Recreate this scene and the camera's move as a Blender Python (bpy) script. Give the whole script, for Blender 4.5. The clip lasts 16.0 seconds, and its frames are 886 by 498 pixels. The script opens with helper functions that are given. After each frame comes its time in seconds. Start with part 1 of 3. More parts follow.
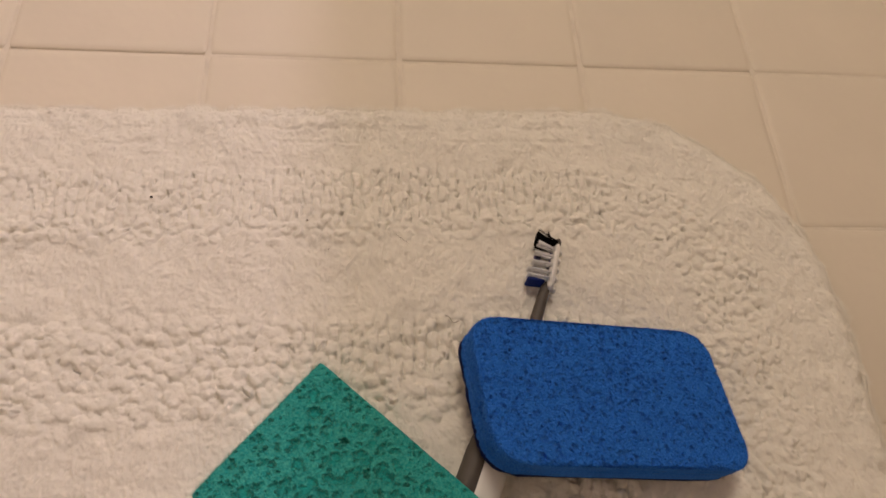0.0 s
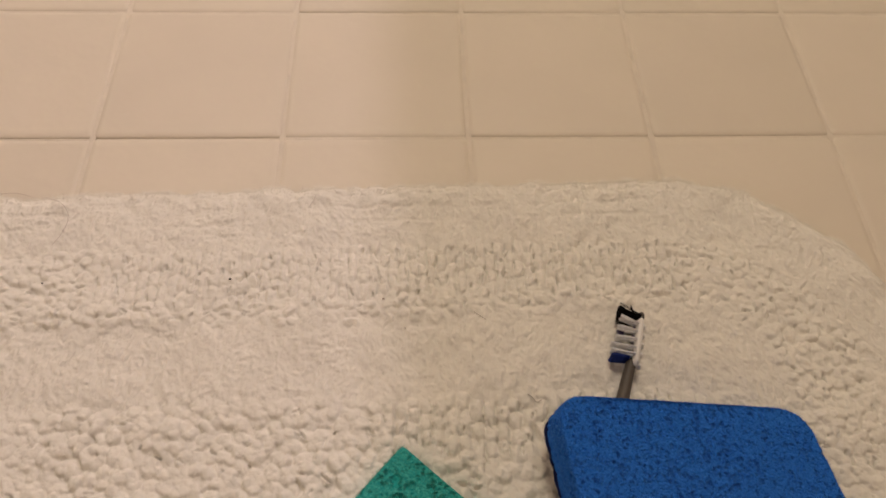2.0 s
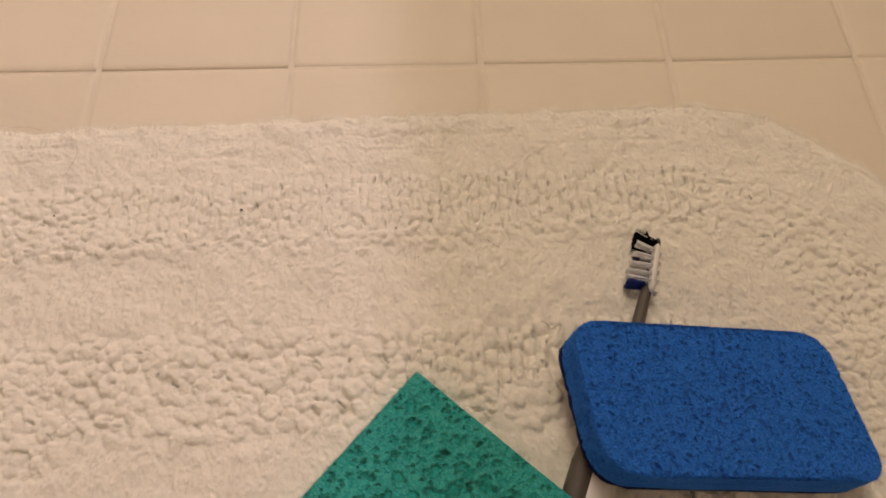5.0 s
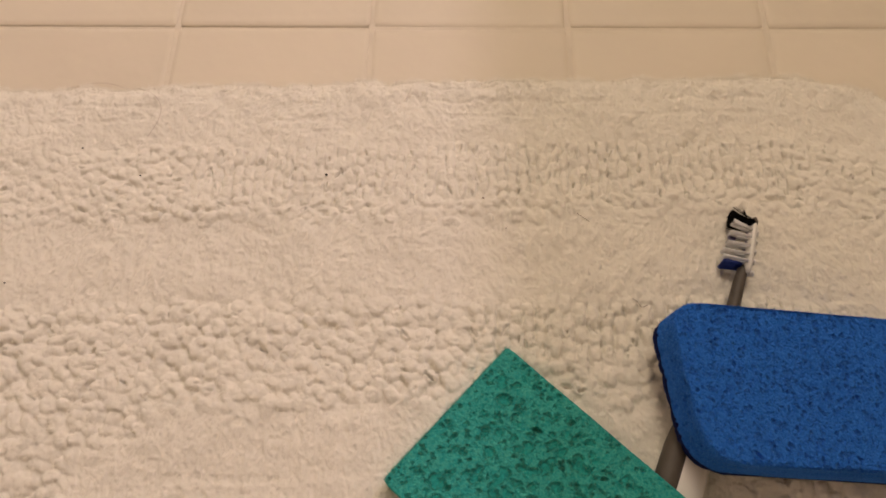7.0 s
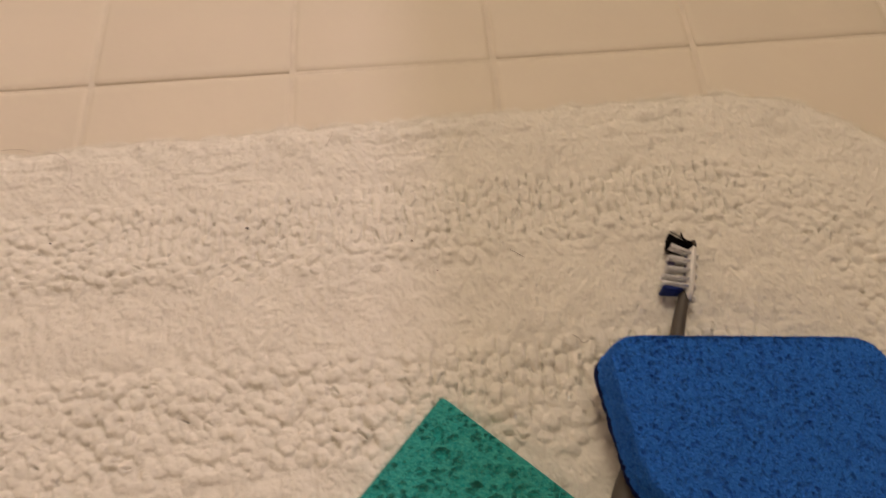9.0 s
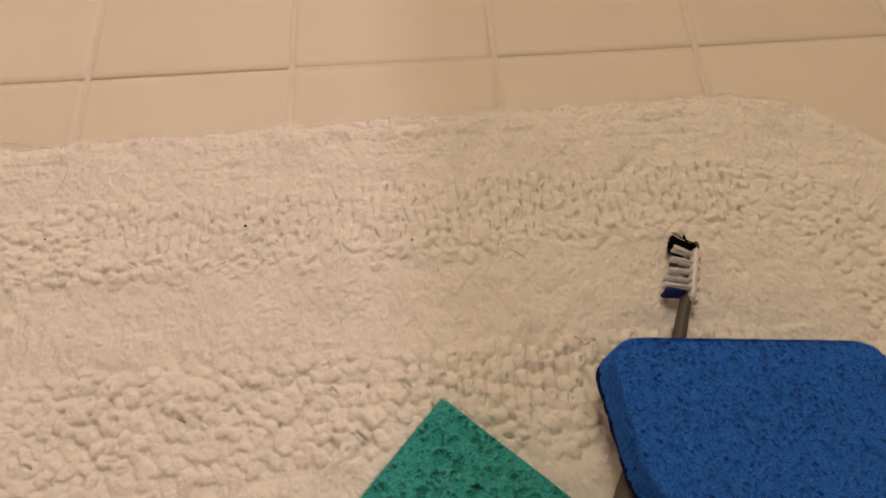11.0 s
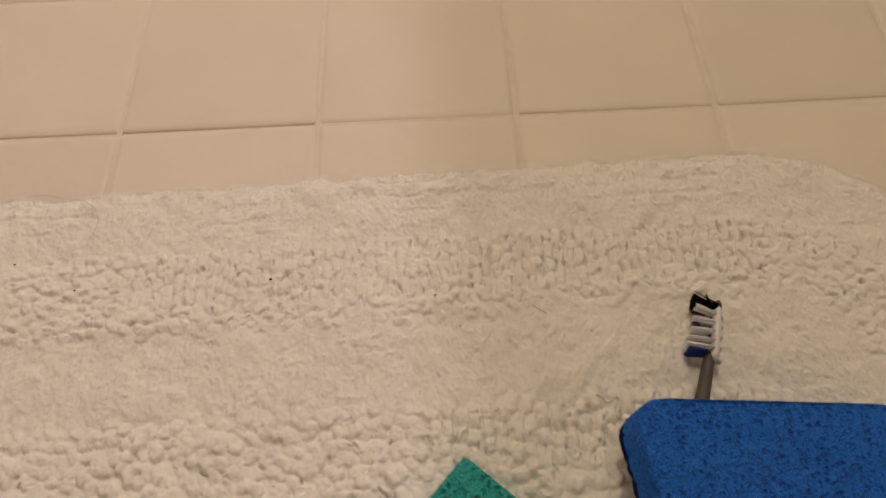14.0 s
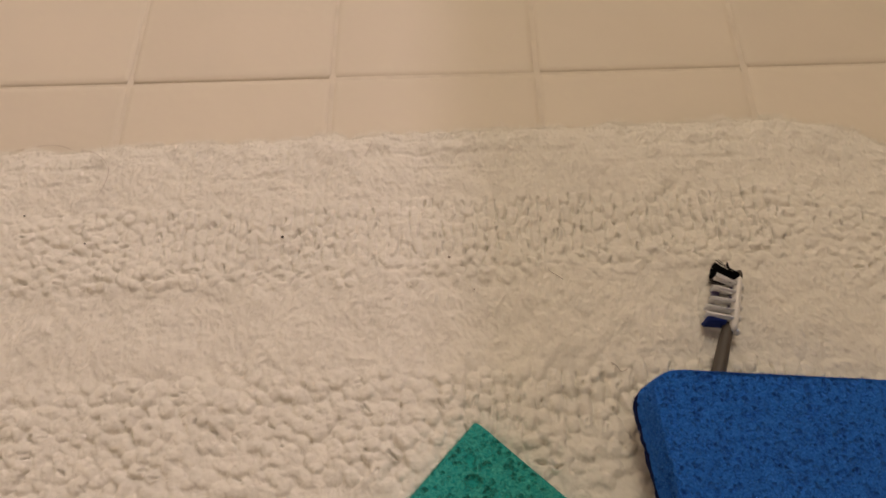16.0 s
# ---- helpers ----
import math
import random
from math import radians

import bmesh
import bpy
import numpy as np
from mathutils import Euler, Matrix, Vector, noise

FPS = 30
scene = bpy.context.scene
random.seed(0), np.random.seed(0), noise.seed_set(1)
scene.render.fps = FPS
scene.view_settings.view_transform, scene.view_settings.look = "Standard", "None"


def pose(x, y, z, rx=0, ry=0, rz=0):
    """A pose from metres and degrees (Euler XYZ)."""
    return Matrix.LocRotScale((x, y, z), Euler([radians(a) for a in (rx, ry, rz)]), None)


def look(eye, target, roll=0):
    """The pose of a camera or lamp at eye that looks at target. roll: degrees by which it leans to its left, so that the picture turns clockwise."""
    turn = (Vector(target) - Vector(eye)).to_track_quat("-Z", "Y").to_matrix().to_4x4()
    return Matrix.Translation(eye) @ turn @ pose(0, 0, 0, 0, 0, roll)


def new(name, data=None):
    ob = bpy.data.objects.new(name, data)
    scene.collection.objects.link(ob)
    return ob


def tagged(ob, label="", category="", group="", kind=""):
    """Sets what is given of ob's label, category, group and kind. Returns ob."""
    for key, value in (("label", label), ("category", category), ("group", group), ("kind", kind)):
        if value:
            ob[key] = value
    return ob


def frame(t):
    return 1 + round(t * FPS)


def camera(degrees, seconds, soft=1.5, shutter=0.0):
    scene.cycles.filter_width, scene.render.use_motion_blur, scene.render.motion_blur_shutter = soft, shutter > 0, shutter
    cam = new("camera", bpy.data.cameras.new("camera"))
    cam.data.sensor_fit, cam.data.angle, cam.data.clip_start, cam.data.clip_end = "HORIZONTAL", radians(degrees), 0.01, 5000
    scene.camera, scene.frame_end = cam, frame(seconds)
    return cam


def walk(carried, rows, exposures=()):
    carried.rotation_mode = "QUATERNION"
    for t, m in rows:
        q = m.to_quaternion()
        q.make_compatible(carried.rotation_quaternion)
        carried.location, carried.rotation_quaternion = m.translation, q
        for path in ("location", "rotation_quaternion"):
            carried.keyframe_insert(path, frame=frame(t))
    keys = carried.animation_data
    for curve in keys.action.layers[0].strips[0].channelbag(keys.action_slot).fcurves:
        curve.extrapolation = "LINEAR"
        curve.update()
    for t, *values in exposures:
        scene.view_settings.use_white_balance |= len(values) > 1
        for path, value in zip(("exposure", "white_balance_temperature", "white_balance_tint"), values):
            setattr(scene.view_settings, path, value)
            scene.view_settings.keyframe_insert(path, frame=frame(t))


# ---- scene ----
# ---- camera and walk ----
cam = camera(60.69, 16.0, soft=1.6, shutter=0.3)
PATH = [
    (0, (-0.0212, -0.2985, 0.3401), (0.1938, 0.6142, -1.4265), 12.17),
    (0.5, (-0.0239, -0.2967, 0.3421), (0.1787, 0.6403, -1.4132), 11.51),
    (1, (-0.0275, -0.2972, 0.3412), (0.1283, 0.7121, -1.3784), 7.07),
    (1.5, (-0.0294, -0.2961, 0.3377), (0.0722, 0.7799, -1.3451), 3.96),
    (2, (-0.0328, -0.2926, 0.3357), (0.0453, 0.7855, -1.3470), 2.95),
    (2.5, (-0.0316, -0.2908, 0.3324), (0.0130, 0.7843, -1.3535), 1.05),
    (3, (-0.0317, -0.2910, 0.3288), (-0.0117, 0.7859, -1.3564), -0.50),
    (3.2, (-0.0316, -0.2899, 0.3287), (-0.0227, 0.7847, -1.3581), -1.25),
    (5.3, (-0.0327, -0.2980, 0.3270), (0.0078, 0.6147, -1.4521), 1.03),
    (5.5, (-0.0377, -0.2973, 0.3255), (-0.0056, 0.5821, -1.4705), 0.23),
    (6, (-0.0456, -0.2999, 0.3285), (-0.0483, 0.5214, -1.4951), -1.22),
    (6.5, (-0.0534, -0.2909, 0.3279), (-0.0748, 0.5345, -1.4937), -1.00),
    (7, (-0.0587, -0.2868, 0.3263), (-0.1009, 0.5573, -1.4863), -2.06),
    (7.5, (-0.0615, -0.2862, 0.3297), (-0.0986, 0.6335, -1.4459), -1.59),
    (8, (-0.0616, -0.2861, 0.3270), (-0.1127, 0.6681, -1.4299), -3.00),
    (8.5, (-0.0577, -0.2851, 0.3257), (-0.1056, 0.6727, -1.4294), -3.49),
    (9, (-0.0354, -0.2769, 0.3131), (-0.0263, 0.6518, -1.4582), -3.31),
    (9.2, (-0.0312, -0.2760, 0.3020), (0.0054, 0.6338, -1.4787), -2.92),
    (11.3, (-0.0393, -0.2744, 0.3151), (-0.0204, 0.6595, -1.4533), -1.29),
    (11.5, (-0.0395, -0.2723, 0.3207), (-0.0038, 0.6817, -1.4367), 0.63),
    (12, (-0.0395, -0.2671, 0.3251), (0.0242, 0.7104, -1.4186), 4.13),
    (12.5, (-0.0452, -0.2635, 0.3241), (0.0085, 0.7418, -1.4040), 3.53),
    (13, (-0.0453, -0.2684, 0.3160), (-0.0262, 0.7558, -1.4017), -0.40),
    (13.5, (-0.0409, -0.2710, 0.3158), (-0.0409, 0.7483, -1.4049), -2.62),
    (14, (-0.0421, -0.2712, 0.3161), (-0.0476, 0.7535, -1.4015), -2.94),
    (14.5, (-0.0435, -0.2682, 0.3177), (-0.0590, 0.7451, -1.4066), -3.18),
    (15, (-0.0449, -0.2689, 0.3162), (-0.0680, 0.7326, -1.4149), -3.16),
    (15.5, (-0.0446, -0.2680, 0.3133), (-0.0794, 0.6913, -1.4413), -3.39),
    (16, (-0.0435, -0.2650, 0.3116), (-0.0836, 0.6556, -1.4635), -3.49),
]
EXPOSURES = [(0, -0.36, 6330, 12), (1, -0.34, 6350, 10), (2, -0.39, 6350, 9), (3.2, -0.40, 6400, 8), (5.5, -0.29, 6690, 10), (7, -0.32, 6680, 10), (8.2, -0.44, 6700, 10), (9.1, -0.40, 6700, 10),
             (11.3, -0.43, 6900, 12), (12, -0.48, 6920, 13), (13, -0.53, 6900, 13), (13.4, -0.52, 6520, 8), (16, -0.52, 6500, 8)]
walk(cam, [(t, look(eye, target, roll)) for t, eye, target, roll in PATH], EXPOSURES)

# ---- light ----
world = bpy.data.worlds.new("room_air")
scene.world = world
world.use_nodes = True
world.node_tree.nodes["Background"].inputs[0].default_value = (1.0, 0.85, 0.68, 1)
world.node_tree.nodes["Background"].inputs[1].default_value = 0.05


def area_lamp(name, watts, colour, m, sx, sy):
    data = bpy.data.lights.new(name, "AREA")
    data.shape, data.size, data.size_y = "RECTANGLE", sx, sy
    data.energy, data.color = watts, colour
    ob = new(name, data)
    ob.matrix_world = m
    return ob


# unseen ceiling lamp towards the far end of the room, and an unseen strip by the east wall; an added counter keeps the
# strip off part of the floor
area_lamp("ceiling_lamp", 13.9, (1.0, 0.865, 0.692), look((0.05, 0.66, 1.78), (0.05, 0.76, 0)), 0.60, 0.45)
area_lamp("strip_lamp", 15.0, (1.0, 0.81, 0.955), look((0.95, 0.98, 1.98), (-0.25, 0.98, 0)), 0.42, 0.055)


# ---- materials ----
def material(name, colour, rough=0.6, metal=0.0, vary=0.06, scale=60.0, bump=0.0, bump_scale=400.0, sheen=0.0,
             fine=0.0, fine_scale=2500.0, specular=0.5, tint=None, jitter=0.0, subsurface=0.0, cells=0.0, cell_scale=900.0, translucent=0.0):
    mat = bpy.data.materials.new(name)
    mat.use_nodes = True
    nodes, links = mat.node_tree.nodes, mat.node_tree.links
    bsdf = nodes["Principled BSDF"]
    bsdf.inputs["Roughness"].default_value = rough
    bsdf.inputs["Metallic"].default_value = metal
    bsdf.inputs["Specular IOR Level"].default_value = specular
    if sheen:
        bsdf.inputs["Sheen Weight"].default_value = sheen
        bsdf.inputs["Sheen Roughness"].default_value = 0.6
    if subsurface:
        bsdf.inputs["Subsurface Weight"].default_value = subsurface
        bsdf.inputs["Subsurface Radius"].default_value = (1.0, 1.0, 1.0)
        bsdf.inputs["Subsurface Scale"].default_value = 0.0022
    place = nodes.new("ShaderNodeTexCoord")
    grain = nodes.new("ShaderNodeTexNoise")
    grain.inputs["Scale"].default_value = scale
    grain.inputs["Detail"].default_value = 6
    links.new(place.outputs["Object"], grain.inputs["Vector"])
    ramp = nodes.new("ShaderNodeValToRGB")
    low = [max(0.0, c * (1 - vary)) for c in (tint or colour)]
    high = [min(1.0, c * (1 + vary)) for c in colour]
    ramp.color_ramp.elements[0].color = (*low, 1)
    ramp.color_ramp.elements[1].color = (*high, 1)
    ramp.color_ramp.elements[0].position, ramp.color_ramp.elements[1].position = 0.3, 0.7
    links.new(grain.outputs["Fac"], ramp.inputs["Fac"])
    out = ramp.outputs["Color"]
    if jitter:
        info = nodes.new("ShaderNodeObjectInfo")
        span = nodes.new("ShaderNodeMapRange")
        span.inputs["To Min"].default_value, span.inputs["To Max"].default_value = 1 - jitter, 1 + jitter
        links.new(info.outputs["Random"], span.inputs["Value"])
        hue = nodes.new("ShaderNodeHueSaturation")
        links.new(span.outputs["Result"], hue.inputs["Value"])
        links.new(out, hue.inputs["Color"])
        out = hue.outputs["Color"]
    links.new(out, bsdf.inputs["Base Color"])
    last = None
    for strength, size in ((bump, bump_scale), (fine, fine_scale)):
        if not strength:
            continue
        tex = nodes.new("ShaderNodeTexNoise")
        tex.inputs["Scale"].default_value = size
        tex.inputs["Detail"].default_value = 3
        links.new(place.outputs["Object"], tex.inputs["Vector"])
        node = nodes.new("ShaderNodeBump")
        node.inputs["Strength"].default_value = strength
        node.inputs["Distance"].default_value = 0.6 / size
        links.new(tex.outputs["Fac"], node.inputs["Height"])
        if last:
            links.new(last.outputs["Normal"], node.inputs["Normal"])
        links.new(node.outputs["Normal"], bsdf.inputs["Normal"])
        last = node
    if cells:
        tex = nodes.new("ShaderNodeTexVoronoi")
        tex.inputs["Scale"].default_value = cell_scale
        links.new(place.outputs["Object"], tex.inputs["Vector"])
        node = nodes.new("ShaderNodeBump")
        node.inputs["Strength"].default_value = cells
        node.inputs["Distance"].default_value = 0.8 / cell_scale
        links.new(tex.outputs["Distance"], node.inputs["Height"])
        if last:
            links.new(last.outputs["Normal"], node.inputs["Normal"])
        links.new(node.outputs["Normal"], bsdf.inputs["Normal"])
    if translucent:
        thin, both = nodes.new("ShaderNodeBsdfTranslucent"), nodes.new("ShaderNodeMixShader")
        both.inputs[0].default_value = translucent
        links.new(out, thin.inputs["Color"])
        links.new(bsdf.outputs[0], both.inputs[1])
        links.new(thin.outputs[0], both.inputs[2])
        links.new(both.outputs[0], nodes["Material Output"].inputs["Surface"])
    return mat


TILE = material("glazed_tile", (0.735, 0.66, 0.54), 0.48, vary=0.025, scale=14, bump=0.04, bump_scale=30, fine=0.012, fine_scale=700, jitter=0.02, specular=0.3)
GROUT = material("grout", (0.745, 0.67, 0.555), 0.9, vary=0.06, scale=90, bump=0.4, bump_scale=900)
COTTON = material("cotton_pile", (0.855, 0.815, 0.73), 0.95, vary=0.03, scale=120, bump=0.42, bump_scale=900, fine=0.5, fine_scale=2600, sheen=0.08, specular=0.1, subsurface=0.12)
FIBRE = material("cotton_fibre", (0.855, 0.815, 0.73), 0.95, vary=0.03, scale=120, sheen=0.2, specular=0.1, translucent=0.22)
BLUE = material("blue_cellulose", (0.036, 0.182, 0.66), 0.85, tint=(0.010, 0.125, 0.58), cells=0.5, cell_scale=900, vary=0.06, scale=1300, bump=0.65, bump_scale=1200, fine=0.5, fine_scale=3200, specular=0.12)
# deeper versions of both sponge colours, for the shade inside the pores
BLUE_PORE_SHADE = material("blue_pore_shade", (0.020, 0.140, 0.54), 0.85, vary=0.08, scale=900, bump=0.5, bump_scale=1500, specular=0.25)
GREEN_PORE_SHADE = material("green_pore_shade", (0.018, 0.345, 0.315), 0.85, vary=0.08, scale=900, bump=0.5, bump_scale=1500, specular=0.25)
NAVY = material("navy_scour_web", (0.012, 0.022, 0.11), 0.9, vary=0.4, scale=900, bump=1.0, bump_scale=1500, specular=0.2)
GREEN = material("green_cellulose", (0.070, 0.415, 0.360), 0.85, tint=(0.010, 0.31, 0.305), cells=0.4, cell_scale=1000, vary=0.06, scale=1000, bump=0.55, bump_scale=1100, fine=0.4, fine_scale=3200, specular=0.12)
BLUE_FIBRE = material("blue_cellulose_fibre", (0.070, 0.25, 0.68), 0.9, vary=0.3, scale=900, specular=0.2, translucent=0.45)
GREEN_FIBRE = material("green_cellulose_fibre", (0.11, 0.43, 0.36), 0.9, vary=0.3, scale=900, specular=0.2, translucent=0.45)
WHITE_PLASTIC = material("white_plastic", (0.80, 0.78, 0.74), 0.35, vary=0.03, scale=50)
GREY_RUBBER = material("grey_rubber", (0.080, 0.066, 0.054), 0.55, vary=0.08, scale=160, bump=0.1, bump_scale=900)
WHITE_NYLON = material("white_nylon", (0.92, 0.92, 0.92), 0.4, vary=0.05, scale=300)
BLACK_NYLON = material("black_nylon", (0.004, 0.004, 0.005), 0.7, vary=0.2, scale=300, specular=0.06)
BLUE_NYLON = material("blue_nylon", (0.008, 0.035, 0.25), 0.5, vary=0.15, scale=300)
SHADED_NYLON = material("shaded_nylon", (0.46, 0.47, 0.50), 0.4, vary=0.08, scale=400)
VIOLET_NYLON = material("violet_nylon", (0.11, 0.10, 0.22), 0.4, vary=0.3, scale=500)
DARK_FLUFF = material("dark_fluff", (0.03, 0.025, 0.02), 0.8, vary=0.2)
GREY_FLUFF = material("grey_fluff", (0.34, 0.29, 0.24), 0.8, vary=0.2)
HAIR = material("brown_hair", (0.24, 0.15, 0.09), 0.5, vary=0.1)
PAINT = material("wall_paint", (0.78, 0.72, 0.63), 0.8, vary=0.03, scale=6, bump=0.1, bump_scale=200)
CEILING_PAINT = material("ceiling_paint", (0.80, 0.77, 0.72), 0.9, vary=0.02, scale=6)
SHADE_BOARD = material("shade_board", (0.70, 0.62, 0.52), 0.4, vary=0.05, scale=30)


# ---- helpers of the scene ----
def mesh_of(name, verts, faces, mat, smooth=True):
    me = bpy.data.meshes.new(name)
    me.from_pydata([tuple(map(float, v)) for v in verts], [], [tuple(map(int, f)) for f in faces])
    me.update()
    if smooth:
        me.polygons.foreach_set("use_smooth", [True] * len(me.polygons))
    me.materials.append(mat)
    return me


def part_mesh(name, me, parent, label=""):
    ob = new(name, me)
    ob.parent = parent
    return tagged(ob, label=label)


def part(name, bm, mat, parent, label="", smooth=True):
    me = bpy.data.meshes.new(name)
    bm.to_mesh(me)
    bm.free()
    if smooth:
        me.polygons.foreach_set("use_smooth", [True] * len(me.polygons))
    me.materials.append(mat)
    return part_mesh(name, me, parent, label)


def box(bm, x0, x1, y0, y1, z0, z1):
    made = bmesh.ops.create_cube(bm, size=1.0)["verts"]
    for v in made:
        v.co = Vector((x0 + (v.co.x + 0.5) * (x1 - x0), y0 + (v.co.y + 0.5) * (y1 - y0), z0 + (v.co.z + 0.5) * (z1 - z0)))
    return made


def solid(name, *boxes, mat, label, category, bevel=0.0):
    bm = bmesh.new()
    for b in boxes:
        box(bm, *b)
    if bevel:
        bmesh.ops.bevel(bm, geom=bm.edges[:], offset=bevel, segments=2, affect="EDGES")
    me = bpy.data.meshes.new(name)
    bm.to_mesh(me)
    bm.free()
    me.materials.append(mat)
    return tagged(new(name, me), label, category, kind="structure")


def tube(points, radii, sides=8, squash=(1.0, 1.0), up=(0, 0, 1), cap=True):
    """Rings round a line of points; squash: across and along up."""
    pts = [Vector(p) for p in points]
    verts, faces = [], []
    for n, p in enumerate(pts):
        ahead = (pts[min(n + 1, len(pts) - 1)] - pts[max(n - 1, 0)]).normalized()
        side = ahead.cross(Vector(up))
        side = side.normalized() if side.length > 1e-6 else Vector((1, 0, 0))
        above = side.cross(ahead)
        for k in range(sides):
            a = 2 * math.pi * k / sides
            verts.append(p + radii[n] * (squash[0] * math.cos(a) * side + squash[1] * math.sin(a) * above))
    for n in range(len(pts) - 1):
        for k in range(sides):
            q = (k + 1) % sides
            faces.append((n * sides + k, n * sides + q, (n + 1) * sides + q, (n + 1) * sides + k))
    if cap:
        faces.append(tuple(reversed(range(sides))))
        faces.append(tuple(range((len(pts) - 1) * sides, len(pts) * sides)))
    return verts, faces


# smooth value noise on arrays, for relief
def value_noise(x, y, cell, seed):
    rng = np.random.RandomState(seed)
    table = rng.rand(256, 256)
    gx, gy = x / cell, y / cell
    ix, iy = np.floor(gx).astype(int), np.floor(gy).astype(int)
    fx, fy = gx - ix, gy - iy
    fx, fy = fx * fx * (3 - 2 * fx), fy * fy * (3 - 2 * fy)
    pick = lambda a, b: table[a % 256, b % 256]
    top = pick(ix, iy) * (1 - fx) + pick(ix + 1, iy) * fx
    low = pick(ix, iy + 1) * (1 - fx) + pick(ix + 1, iy + 1) * fx
    return (top * (1 - fy) + low * fy) * 2 - 1


# ---- the room ----
PITCH = 0.108
ROOM = (-1.1, 1.05, -1.35, 1.15)
x0, x1, y0, y1 = ROOM
floor = solid("floor", (x0, x1, y0, y1, -0.06, -0.0040), mat=GROUT, label="cream square ceramic tiles with pale recessed grout", category="floor")
solid("wall_north", (x0 - 0.1, x1 + 0.1, y1, y1 + 0.1, -0.06, 2.4), mat=PAINT, label="plain cream painted bathroom wall", category="wall")
solid("wall_south", (x0 - 0.1, x1 + 0.1, y0 - 0.1, y0, -0.06, 2.4), mat=PAINT, label="plain cream painted bathroom wall", category="wall")
solid("wall_west", (x0 - 0.1, x0, y0, y1, -0.06, 2.4), mat=PAINT, label="plain cream painted bathroom wall", category="wall")
# the east wall, and an unseen counter added to shade part of the floor
solid("wall_east", (x1, x1 + 0.1, y0, y1, -0.06, 2.4), mat=PAINT, label="plain cream painted bathroom wall", category="wall")
solid("counter", (0.354, x1 - 0.002, -1.2, 1.0, 0.76, 0.80), (0.42, x1 - 0.002, -1.2, 1.0, 0.002, 0.76), mat=SHADE_BOARD, label="unseen cream counter added to shade the floor", category="counter")
solid("ceiling", (x0 - 0.1, x1 + 0.1, y0 - 0.1, y1 + 0.1, 2.4, 2.5), mat=CEILING_PAINT, label="plain white ceiling", category="ceiling")


# ---- the bath mat: rings of plush and of thick yarn loops ----
MAT_CORNER, MAT_TURN = (0.2202, -0.0336), radians(1.5)
MAT_LONG, MAT_WIDE, MAT_ROUND, MAT_HIGH = 0.635, 0.43, 0.125, 0.0125


def mat_depth(x, y):
    """How far inside the edge of the mat a place lies."""
    c, s = math.cos(MAT_TURN), math.sin(MAT_TURN)
    dx, dy = x - MAT_CORNER[0], y - MAT_CORNER[1]
    u, v = -(c * dx + s * dy), -(-s * dx + c * dy)
    a, b = np.abs(u - MAT_LONG / 2) - (MAT_LONG / 2 - MAT_ROUND), np.abs(v - MAT_WIDE / 2) - (MAT_WIDE / 2 - MAT_ROUND)
    return MAT_ROUND - (np.hypot(np.maximum(a, 0), np.maximum(b, 0)) + np.minimum(np.maximum(a, b), 0))


def ramp(v, lo, hi):
    t = np.clip((v - lo) / (hi - lo), 0, 1)
    return t * t * (3 - 2 * t)


def pile_way(x, y):
    """The way in which the cut pile is combed."""
    return math.pi / 2 + 0.55 * value_noise(x, y, 0.024, 51) + 0.35 * value_noise(x, y, 0.009, 52)


LOOP_RINGS = ((0.041, 0.084, 0.0049), (0.124, 0.172, 0.0057))
LOOP_HIGHS = {0.0049: 0.0019, 0.0057: 0.0031}
STITCHED, STITCH_DEEP = {0.0049: -0.19, 0.0057: -0.045}, {0.0049: 0.033, 0.0057: 0.030}


